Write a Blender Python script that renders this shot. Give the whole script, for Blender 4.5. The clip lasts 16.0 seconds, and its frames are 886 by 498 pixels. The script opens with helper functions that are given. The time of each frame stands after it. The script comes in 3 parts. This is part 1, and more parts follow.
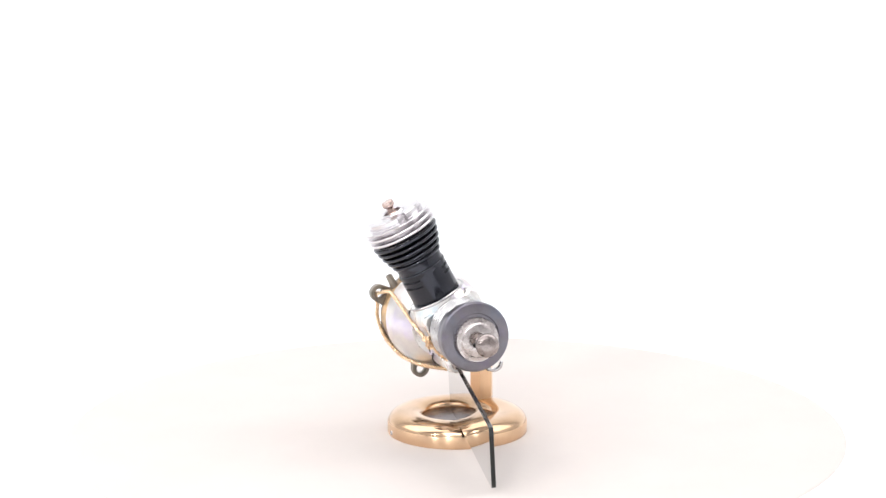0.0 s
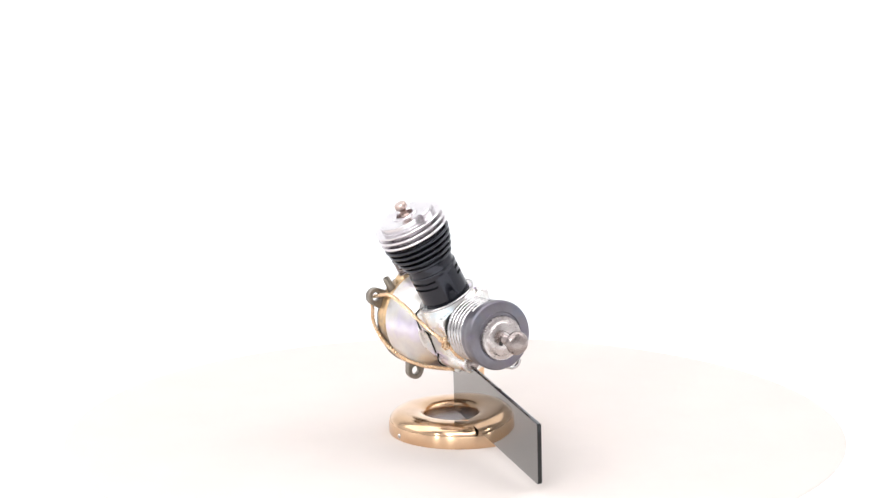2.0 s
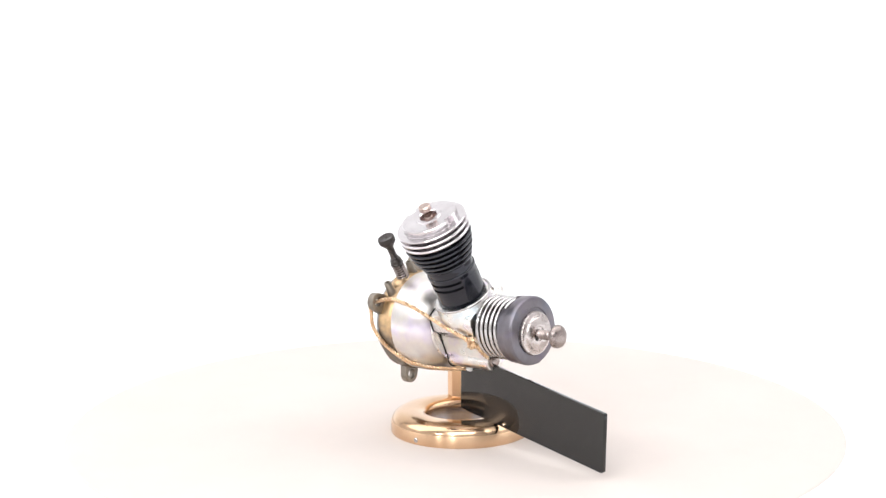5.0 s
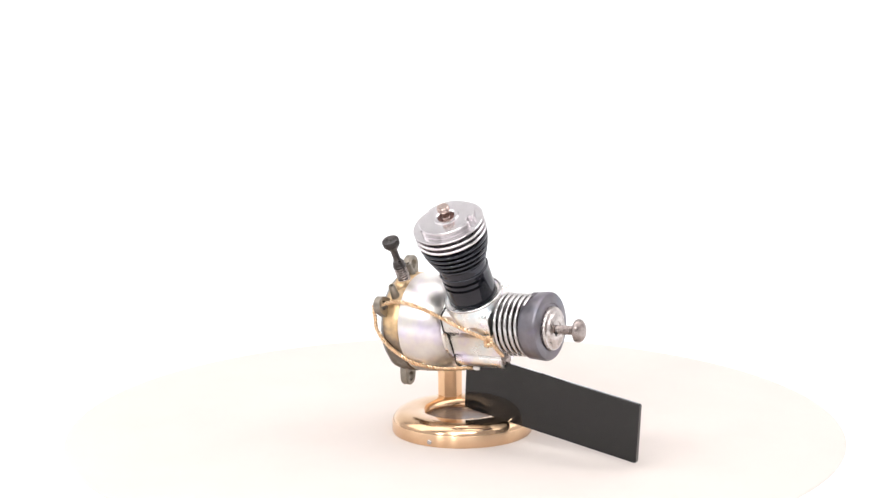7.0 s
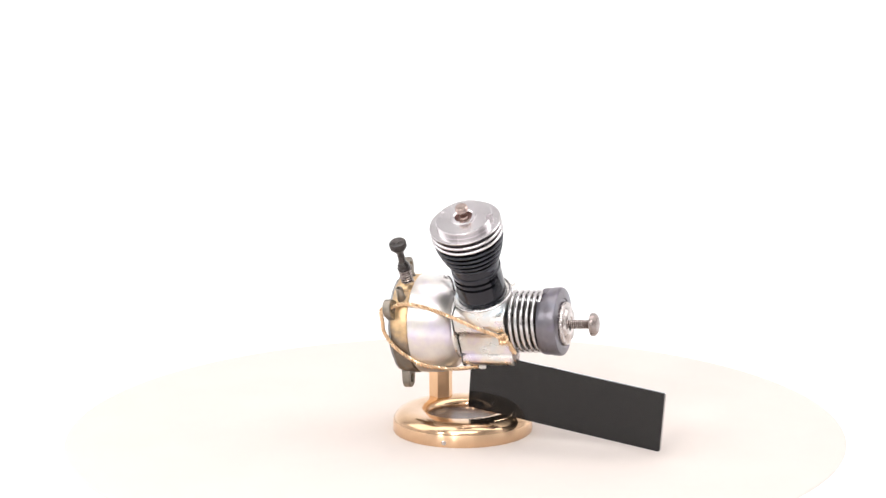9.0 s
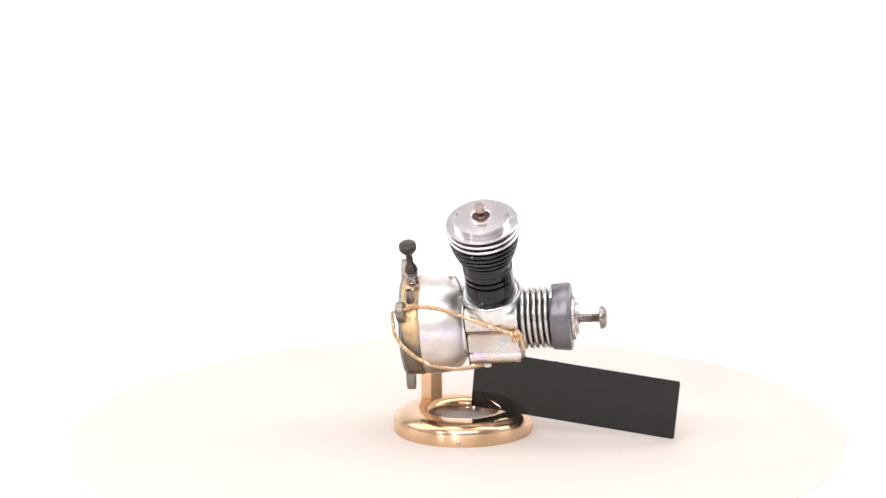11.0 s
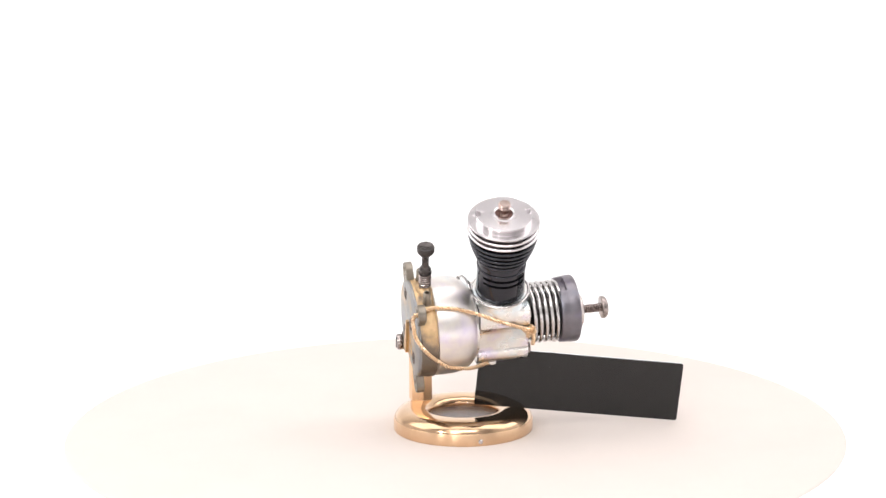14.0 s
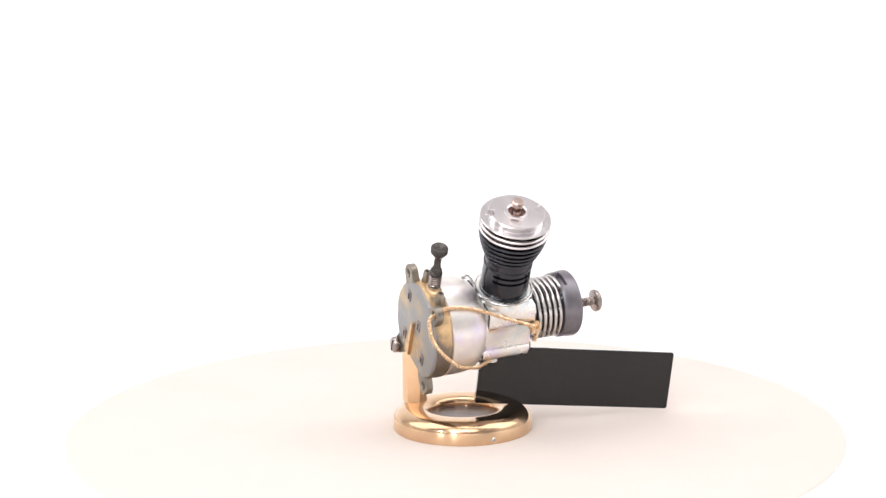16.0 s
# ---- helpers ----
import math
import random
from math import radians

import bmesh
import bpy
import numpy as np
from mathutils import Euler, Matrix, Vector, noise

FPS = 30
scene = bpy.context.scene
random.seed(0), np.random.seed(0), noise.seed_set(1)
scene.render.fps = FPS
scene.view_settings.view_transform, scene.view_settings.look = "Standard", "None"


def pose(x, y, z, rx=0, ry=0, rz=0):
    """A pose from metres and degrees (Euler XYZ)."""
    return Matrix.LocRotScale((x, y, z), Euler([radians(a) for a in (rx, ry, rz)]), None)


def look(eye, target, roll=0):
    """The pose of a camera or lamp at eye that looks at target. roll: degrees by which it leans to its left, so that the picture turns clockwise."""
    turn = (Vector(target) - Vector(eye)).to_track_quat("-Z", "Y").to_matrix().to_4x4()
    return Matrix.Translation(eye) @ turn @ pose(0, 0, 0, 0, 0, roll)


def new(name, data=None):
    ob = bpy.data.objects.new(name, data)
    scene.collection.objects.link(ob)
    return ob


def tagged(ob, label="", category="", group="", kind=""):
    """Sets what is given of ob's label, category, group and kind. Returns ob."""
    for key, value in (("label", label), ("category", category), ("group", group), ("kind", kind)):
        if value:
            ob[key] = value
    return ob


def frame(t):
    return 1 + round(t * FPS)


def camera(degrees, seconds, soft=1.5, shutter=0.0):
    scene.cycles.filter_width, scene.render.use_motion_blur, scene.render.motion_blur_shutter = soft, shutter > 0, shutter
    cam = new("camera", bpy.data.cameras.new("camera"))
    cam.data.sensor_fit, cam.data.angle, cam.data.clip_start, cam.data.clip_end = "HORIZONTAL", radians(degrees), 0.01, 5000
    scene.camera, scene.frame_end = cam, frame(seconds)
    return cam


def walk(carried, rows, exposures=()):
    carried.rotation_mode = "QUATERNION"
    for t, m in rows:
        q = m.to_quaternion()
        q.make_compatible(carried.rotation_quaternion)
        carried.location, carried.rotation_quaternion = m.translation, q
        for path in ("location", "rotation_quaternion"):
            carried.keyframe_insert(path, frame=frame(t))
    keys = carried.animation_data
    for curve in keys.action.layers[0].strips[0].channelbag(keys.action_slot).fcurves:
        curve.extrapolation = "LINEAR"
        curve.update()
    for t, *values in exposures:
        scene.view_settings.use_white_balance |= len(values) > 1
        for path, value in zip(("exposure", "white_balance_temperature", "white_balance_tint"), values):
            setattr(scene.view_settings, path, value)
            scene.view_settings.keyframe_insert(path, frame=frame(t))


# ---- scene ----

# camera: stands still before the turntable, a long lens about a metre away
YAW, DIP = radians(-0.2796), radians(11.452)
EYE = Vector((0.0, -0.95197, 0.27186))
AIM = EYE + Vector((math.sin(YAW) * math.cos(DIP), math.cos(YAW) * math.cos(DIP), -math.sin(DIP)))
cam = camera(21.985, 16.0, soft=1.4)
walk(cam, [(0.0, look(EYE, AIM, -0.375)), (16.0, look(EYE, AIM, -0.375))], exposures=[(0.0, 0.24, 6200, 8), (8.0, 0.24, 6430, 9), (16.0, 0.21, 6520, 10)])

# ---- light: a white photo corner under soft lamps, the three large ones added ----
world = bpy.data.worlds.new("studio")
world.use_nodes = True
world.node_tree.nodes["Background"].inputs["Color"].default_value = (1.0, 0.985, 0.975, 1)
world.node_tree.nodes["Background"].inputs["Strength"].default_value = 0.5
scene.world = world


def soft_lamp(name, eye, target, power, size_x, size_y, colour=(1, 0.985, 0.97)):
    data = bpy.data.lights.new(name, "AREA")
    data.shape, data.size, data.size_y, data.energy, data.color = "RECTANGLE", size_x, size_y, power, colour
    ob = new(name, data)
    ob.matrix_world = look(eye, target)
    return ob


soft_lamp("softbox_side", (-0.65, -0.81, 0.62), (0, 0, 0.05), 2.4, 0.04, 0.10)
soft_lamp("softbox_front", (-0.30, -1.12, 0.68), (0, 0, 0.05), 2.4, 0.04, 0.10)
# Unseen fill lamp, added to lift the stand's shadow and the front metal.
soft_lamp("added_fill_overhead", (0.0, -1.25, 1.45), (0, 0, 0.0), 11.0, 1.3, 0.8, (1, 0.985, 0.98))
# Unseen side panels, added to light the table evenly with a gap overhead.
soft_lamp("added_panel_left", (-0.88, 0.05, 1.32), (0, 0, 0.0), 13.6, 1.05, 2.2, (1, 0.98, 0.98))
soft_lamp("added_panel_right", (0.88, 0.05, 1.32), (0, 0, 0.0), 13.6, 1.05, 2.2, (1, 0.98, 0.98))


# ---- materials ----
def material(name):
    m = bpy.data.materials.new(name)
    m.use_nodes = True
    nt = m.node_tree
    return m, nt, nt.nodes["Principled BSDF"]


def noise_node(nt, scale, detail=4.0, rough=0.55, stretch=None):
    tex = nt.nodes.new("ShaderNodeTexNoise")
    tex.inputs["Scale"].default_value, tex.inputs["Detail"].default_value, tex.inputs["Roughness"].default_value = scale, detail, rough
    co = nt.nodes.new("ShaderNodeTexCoord")
    if stretch:
        mp = nt.nodes.new("ShaderNodeMapping")
        mp.inputs["Scale"].default_value = stretch
        nt.links.new(co.outputs["Object"], mp.inputs["Vector"])
        nt.links.new(mp.outputs["Vector"], tex.inputs["Vector"])
    else:
        nt.links.new(co.outputs["Object"], tex.inputs["Vector"])
    return tex


def ramp(nt, source, stops):
    r = nt.nodes.new("ShaderNodeValToRGB")
    while len(r.color_ramp.elements) < len(stops):
        r.color_ramp.elements.new(0.5)
    for e, (p, col) in zip(r.color_ramp.elements, stops):
        e.position, e.color = p, (*col, 1)
    nt.links.new(source, r.inputs["Fac"])
    return r.outputs["Color"]


def remap(nt, source, lo, hi):
    n = nt.nodes.new("ShaderNodeMapRange")
    n.inputs["From Min"].default_value, n.inputs["From Max"].default_value = 0.3, 0.7
    n.inputs["To Min"].default_value, n.inputs["To Max"].default_value = lo, hi
    nt.links.new(source, n.inputs["Value"])
    return n.outputs["Result"]


def relief(nt, bsdf, source, strength, distance):
    b = nt.nodes.new("ShaderNodeBump")
    b.inputs["Strength"].default_value, b.inputs["Distance"].default_value = strength, distance
    nt.links.new(source, b.inputs["Height"])
    nt.links.new(b.outputs["Normal"], bsdf.inputs["Normal"])


def surface(name, light, dark, metal, rough, spread=0.06, blotch=90.0, grain=1400.0, bump=0.15, stretch=None, depth=0.00008, coat=0.0, spec=0.5):
    """A worn surface: blotches between two colours, roughness that varies, and a fine grain."""
    m, nt, b = material(name)
    big, fine = noise_node(nt, blotch, 5, 0.6), noise_node(nt, grain, 3, 0.5, stretch)
    nt.links.new(ramp(nt, big.outputs["Fac"], [(0.34, dark), (0.62, light)]), b.inputs["Base Color"])
    nt.links.new(remap(nt, big.outputs["Fac"], rough + spread, rough - spread), b.inputs["Roughness"])
    relief(nt, b, fine.outputs["Fac"], bump, depth)
    b.inputs["Metallic"].default_value, b.inputs["Coat Weight"].default_value, b.inputs["Coat Roughness"].default_value = metal, coat, 0.12
    b.inputs["Specular IOR Level"].default_value = spec
    return m


def lathe_marks(m, axis, amount):
    """Turned metal: fine rings round the axis draw the gloss out across them."""
    nt = m.node_tree
    tan = nt.nodes.new("ShaderNodeTangent")
    tan.direction_type, tan.axis = "RADIAL", axis
    b = nt.nodes["Principled BSDF"]
    nt.links.new(tan.outputs["Tangent"], b.inputs["Tangent"])
    b.inputs["Anisotropic"].default_value, b.inputs["Anisotropic Rotation"].default_value = amount, 0.25
    return m


def bloomed(m, scale, amount):
    """A faint oil bloom over bare metal: lilac, straw and pale green in soft patches, with a few scuffs that dull the gloss."""
    nt = m.node_tree
    b = nt.nodes["Principled BSDF"]
    base = b.inputs["Base Color"].links[0].from_socket
    patch = noise_node(nt, scale, 3, 0.5)
    tint = ramp(nt, patch.outputs["Fac"], [(0.34, (0.86, 0.97, 1.0)), (0.44, (1.0, 1.0, 0.94)), (0.54, (1.0, 0.96, 0.88)), (0.66, (0.92, 0.84, 1.0))])
    mix = nt.nodes.new("ShaderNodeMixRGB")
    mix.blend_type, mix.inputs["Fac"].default_value = "MULTIPLY", amount
    nt.links.new(base, mix.inputs["Color1"])
    nt.links.new(tint, mix.inputs["Color2"])
    nt.links.new(mix.outputs["Color"], b.inputs["Base Color"])
    return m


ALU = bloomed(lathe_marks(surface("turned_aluminium", (0.80, 0.785, 0.775), (0.70, 0.67, 0.71), 1.0, 0.42, 0.10, 90, 900, 0.14, (8, 0.3, 0.3)), "X", 0.6), 55, 0.8)
ALU_HEAD = lathe_marks(surface("milled_aluminium", (0.74, 0.71, 0.72), (0.65, 0.615, 0.63), 1.0, 0.22, 0.04, 120, 1200, 0.02), "Z", 0.35)
ALU_CASE = bloomed(surface("cast_aluminium", (0.84, 0.83, 0.84), (0.72, 0.71, 0.73), 1.0, 0.30, 0.07, 110, 1600, 0.16), 90, 0.8)
BLUED = lathe_marks(surface("blued_steel", (0.006, 0.007, 0.010), (0.004, 0.0045, 0.006), 0.0, 0.105, 0.03, 160, 1500, 0.03, spec=0.6), "Z", 0.1)
BLUED.node_tree.nodes["Principled BSDF"].inputs["Specular Tint"].default_value = (0.88, 0.88, 1.0, 1.0)
ANODISED = bloomed(surface("grey_anodised_aluminium", (0.20, 0.19, 0.228), (0.157, 0.15, 0.18), 0.75, 0.36, 0.05, 130, 2600, 0.12), 70, 1.0)
STEEL = surface("spring_steel", (0.62, 0.60, 0.59), (0.48, 0.46, 0.46), 1.0, 0.24, 0.06, 300, 2400, 0.10)
SCREW_STEEL = surface("nickel_screw", (0.38, 0.33, 0.31), (0.26, 0.215, 0.20), 1.0, 0.26, 0.08, 260, 2400, 0.14)
WASHER_STEEL = surface("bright_washer_steel", (0.62, 0.57, 0.55), (0.46, 0.41, 0.39), 1.0, 0.26, 0.08, 260, 2400, 0.14)
COPPERY = surface("copper_tinted_steel", (0.62, 0.50, 0.45), (0.44, 0.33, 0.29), 1.0, 0.24, 0.08, 320, 2400, 0.14)
DARK_STEEL = surface("dark_steel", (0.085, 0.075, 0.072), (0.045, 0.040, 0.038), 0.85, 0.30, 0.08, 260, 2200, 0.18)
RING_WALL = lathe_marks(surface("brushed_brass", (0.80, 0.56, 0.36), (0.71, 0.475, 0.295), 1.0, 0.33, 0.04, 60, 1400, 0.03), "Z", 0.95)
GOLD = surface("polished_brass", (0.67, 0.455, 0.285), (0.56, 0.37, 0.225), 1.0, 0.16, 0.04, 60, 1400, 0.06, (1, 1, 0.2))
SATIN_BRASS = surface("satin_brass", (0.90, 0.64, 0.41), (0.83, 0.57, 0.35), 1.0, 0.36, 0.05, 60, 1400, 0.08, (1, 1, 0.2))
PEARL = surface("pearly_white", (0.84, 0.82, 0.79), (0.76, 0.74, 0.71), 0.0, 0.25, 0.05, 300, 2400, 0.05)
CHAIN_GOLD = surface("gold_chain", (0.90, 0.69, 0.47), (0.74, 0.51, 0.31), 1.0, 0.30, 0.05, 400, 2600, 0.1)


def acrylic():
    """Polished black sheet: nearly black face on, mirror-like at a grazing look, a few specks of dust."""
    m, nt, b = material("black_acrylic")
    dust = nt.nodes.new("ShaderNodeTexVoronoi")
    dust.inputs["Scale"].default_value = 150
    co = nt.nodes.new("ShaderNodeTexCoord")
    nt.links.new(co.outputs["Object"], dust.inputs["Vector"])
    col = ramp(nt, dust.outputs["Distance"], [(0.0, (0.5, 0.48, 0.45)), (0.022, (0.4, 0.38, 0.36)), (0.030, (0.0085, 0.009, 0.0095))])
    nt.links.new(col, b.inputs["Base Color"])
    b.inputs["Roughness"].default_value, b.inputs["Specular IOR Level"].default_value = 0.045, 0.47
    facing = nt.nodes.new("ShaderNodeLayerWeight")
    facing.inputs["Blend"].default_value = 0.5
    power, gain = nt.nodes.new("ShaderNodeMath"), nt.nodes.new("ShaderNodeMath")
    power.operation, power.inputs[1].default_value = "POWER", 5.3
    gain.operation, gain.inputs[1].default_value, gain.use_clamp = "MULTIPLY", 3.7, True
    nt.links.new(facing.outputs["Facing"], power.inputs[0])
    nt.links.new(power.outputs["Value"], gain.inputs[0])
    gloss, mix = nt.nodes.new("ShaderNodeBsdfGlossy"), nt.nodes.new("ShaderNodeMixShader")
    gloss.inputs["Roughness"].default_value = 0.04
    nt.links.new(gain.outputs["Value"], mix.inputs["Fac"])
    nt.links.new(b.outputs["BSDF"], mix.inputs[1])
    nt.links.new(gloss.outputs["BSDF"], mix.inputs[2])
    nt.links.new(mix.outputs["Shader"], nt.nodes["Material Output"].inputs["Surface"])
    return m


ACRYLIC = acrylic()
RUSTY = surface("rusty_steel", (0.20, 0.10, 0.08), (0.09, 0.045, 0.038), 0.5, 0.5, 0.08, 500, 2400, 0.3)
# Near-black for the gasket, and painted shade for holes that are not cut.
HOLE_DARK = surface("hole_shade_and_gasket", (0.03, 0.028, 0.027), (0.015, 0.014, 0.014), 0.3, 0.5)
PAD = surface("brown_base_pad", (0.13, 0.095, 0.095), (0.06, 0.043, 0.04), 0.3, 0.22, 0.06, 50, 900, 0.1, (0.3, 6, 1))
TABLE = surface("cream_laminate", (0.618, 0.56, 0.523), (0.605, 0.548, 0.511), 0.0, 0.75, 0.05, 25, 700, 0.0, spec=0.03)
PAPER = surface("white_paper", (0.88, 0.88, 0.88), (0.86, 0.86, 0.86), 0.0, 0.7, 0.05, 6, 500, 0.05, spec=0.2)
ROOM = surface("white_plaster", (0.70, 0.685, 0.685), (0.66, 0.645, 0.645), 0.0, 0.8, 0.05, 4, 200, 0.1, spec=0.2)


def zinc():
    """Cast backplate: dull grey metal with a brassy bloom in uneven patches."""
    m, nt, b = material("zinc_casting_with_brassy_stain")
    patch, small, fine = noise_node(nt, 75, 3, 0.55), noise_node(nt, 420, 4, 0.6), noise_node(nt, 1500, 3, 0.6)
    mix = nt.nodes.new("ShaderNodeMath")
    mix.operation, mix.inputs[1].default_value = "MULTIPLY_ADD", 0.3
    nt.links.new(small.outputs["Fac"], mix.inputs[0])
    nt.links.new(patch.outputs["Fac"], mix.inputs[2])
    col = ramp(nt, mix.outputs["Value"], [(0.46, (0.27, 0.275, 0.29)), (0.62, (0.31, 0.30, 0.285)), (0.72, (0.40, 0.33, 0.25)), (0.84, (0.58, 0.42, 0.25))])
    nt.links.new(col, b.inputs["Base Color"])
    b.inputs["Metallic"].default_value = 0.85
    nt.links.new(remap(nt, small.outputs["Fac"], 0.36, 0.50), b.inputs["Roughness"])
    relief(nt, b, fine.outputs["Fac"], 0.3, 0.00015)
    return m


ZINC = zinc()
ZINC_GREY = surface("grey_casting", (0.31, 0.27, 0.22), (0.19, 0.17, 0.145), 0.85, 0.40, 0.06, 140, 1500, 0.25)


def stained_rim():
    """The casting's rim: brown-grey, stained brassy where fuel has spilt round the filler."""
    m, nt, b = material("brown_grey_casting")
    patch, small, fine = noise_node(nt, 60, 3, 0.6), noise_node(nt, 380, 4, 0.6), noise_node(nt, 1500, 3, 0.6)
    mix = nt.nodes.new("ShaderNodeMath")
    mix.operation, mix.inputs[1].default_value = "MULTIPLY_ADD", 0.25
    nt.links.new(small.outputs["Fac"], mix.inputs[0])
    nt.links.new(patch.outputs["Fac"], mix.inputs[2])
    spill, where = nt.nodes.new("ShaderNodeSeparateXYZ"), nt.nodes.new("ShaderNodeTexCoord")
    nt.links.new(where.outputs["Object"], spill.inputs["Vector"])
    reach = nt.nodes.new("ShaderNodeMapRange")
    for key, value in (("From Min", 0.004), ("From Max", 0.017), ("To Min", -0.06), ("To Max", 0.23)):
        reach.inputs[key].default_value = value
    nt.links.new(spill.outputs["Z"], reach.inputs["Value"])
    total = nt.nodes.new("ShaderNodeMath")
    nt.links.new(mix.outputs["Value"], total.inputs[0])
    nt.links.new(reach.outputs["Result"], total.inputs[1])
    nt.links.new(ramp(nt, total.outputs["Value"], [(0.50, (0.19, 0.16, 0.13)), (0.64, (0.25, 0.20, 0.155)), (0.77, (0.55, 0.38, 0.21)), (0.88, (0.74, 0.52, 0.29))]), b.inputs["Base Color"])
    b.inputs["Metallic"].default_value = 0.8
    nt.links.new(remap(nt, small.outputs["Fac"], 0.34, 0.48), b.inputs["Roughness"])
    relief(nt, b, fine.outputs["Fac"], 0.3, 0.00015)
    return m


RIM = stained_rim()
BRASSY = surface("brassy_casting", (0.66, 0.45, 0.24), (0.36, 0.28, 0.20), 0.9, 0.36, 0.08, 150, 1500, 0.25)


# ---- mesh helpers, in millimetres ----
MM = 0.001


def part(name, bm, mat, parent, label="", m=None, smooth=40):
    """Links a bmesh (in millimetres) as one mesh object under a thing or a part."""
    bmesh.ops.scale(bm, vec=(MM, MM, MM), verts=bm.verts)
    bmesh.ops.recalc_face_normals(bm, faces=bm.faces)
    for e in bm.edges:
        e.smooth = len(e.link_faces) == 2 and e.calc_face_angle(0) < radians(smooth)
    for f in bm.faces:
        f.smooth = True
    mesh = bpy.data.meshes.new(name)
    bm.to_mesh(mesh)
    bm.free()
    mesh.materials.append(mat)
    ob = new(name, mesh)
    if parent:
        ob.parent = parent
    if m is not None:
        ob.matrix_basis = m
    if label:
        ob["label"] = label
    return ob


AXES = {"x": lambda r, a, h: (h, r * math.cos(a), r * math.sin(a)), "z": lambda r, a, h: (r * math.cos(a), r * math.sin(a), h)}


def lathe(bm, profile, axis="z", at=(0, 0, 0), n=96, shape=None):
    """Turns a profile of (radius, height) round an axis. shape(radius, height, angle) may change the radius. Closes on the axis where the radius is 0."""
    rings = []
    for r, h in profile:
        if r <= 1e-6:
            rings.append([bm.verts.new(Vector(AXES[axis](0, 0, h)) + Vector(at))])
            continue
        ring = []
        for i in range(n):
            a = 2 * math.pi * i / n
            ring.append(bm.verts.new(Vector(AXES[axis](shape(r, h, a) if shape else r, a, h)) + Vector(at)))
        rings.append(ring)
    for p, q in zip(rings, rings[1:]):
        for i in range(n):
            j = (i + 1) % n
            if len(p) == 1 and len(q) == 1:
                break
            if len(p) == 1:
                bm.faces.new((p[0], q[i], q[j]))
            elif len(q) == 1:
                bm.faces.new((p[i], p[j], q[0]))
            else:
                bm.faces.new((p[i], p[j], q[j], q[i]))
    return bm


def turned(profile, axis="z", at=(0, 0, 0), n=96, shape=None):
    return lathe(bmesh.new(), profile, axis, at, n, shape)


def glide(points, steps):
    """A smooth line through points."""
    p = [Vector(q) for q in points]
    p = [2 * p[0] - p[1], *p, 2 * p[-1] - p[-2]]
    out = []
    for i in range(1, len(p) - 2):
        for k in range(steps):
            t = k / steps
            a, b, c, d = p[i - 1:i + 3]
            out.append(0.5 * (2 * b + (c - a) * t + (2 * a - 5 * b + 4 * c - d) * t * t + (3 * b - a - 3 * c + d) * t ** 3))
    return [*out, p[-2]]


def frames_along(path):
    up, out = Vector((0.31, 0.52, 0.79)), []
    for i, q in enumerate(path):
        d = (path[min(i + 1, len(path) - 1)] - path[max(i - 1, 0)]).normalized()
        u = (up - d * up.dot(d)).normalized()
        up = u
        out.append((q, u, d.cross(u)))
    return out


def tube(bm, path, r, n=8):
    rings = []
    for q, u, v in frames_along(path):
        rings.append([bm.verts.new(q + r * (math.cos(2 * math.pi * k / n) * u + math.sin(2 * math.pi * k / n) * v)) for k in range(n)])
    for p, q in zip(rings, rings[1:]):
        for k in range(n):
            bm.faces.new((p[k], p[(k + 1) % n], q[(k + 1) % n], q[k]))
    bm.faces.new(rings[0]), bm.faces.new(rings[-1][::-1])
    return bm


def prism(bm, outline, lo, hi, bevel=0.0, axis="x"):
    """An outline of (u, v) drawn out along an axis, with its rims bevelled."""
    put = (lambda u, v, h: (h, u, v)) if axis == "x" else (lambda u, v, h: (u, v, h))
    cu, cv = sum(p[0] for p in outline) / len(outline), sum(p[1] for p in outline) / len(outline)

    def ring(h, inset):
        out = []
        for u, v in outline:
            d = math.hypot(u - cu, v - cv)
            k = 1 - inset / max(d, 0.01)
            out.append(bm.verts.new(put(cu + (u - cu) * k, cv + (v - cv) * k, h)))
        return out
    rings = [ring(lo, bevel), ring(lo + bevel, 0), ring(hi - bevel, 0), ring(hi, bevel)] if bevel else [ring(lo, 0), ring(hi, 0)]
    n = len(outline)
    for p, q in zip(rings, rings[1:]):
        for k in range(n):
            bm.faces.new((p[k], p[(k + 1) % n], q[(k + 1) % n], q[k]))
    bm.faces.new(rings[0][::-1]), bm.faces.new(rings[-1])
    return bm


def block(bm, lo, hi, bevel=0.2):
    geo = bmesh.ops.create_cube(bm, size=1)["verts"]
    for v in geo:
        v.co = Vector([(l + h) / 2 + c * (h - l) for l, h, c in zip(lo, hi, v.co)])
    if bevel:
        bmesh.ops.bevel(bm, geom=list({e for v in geo for e in v.link_edges}), offset=bevel, segments=2, affect="EDGES")
    return bm


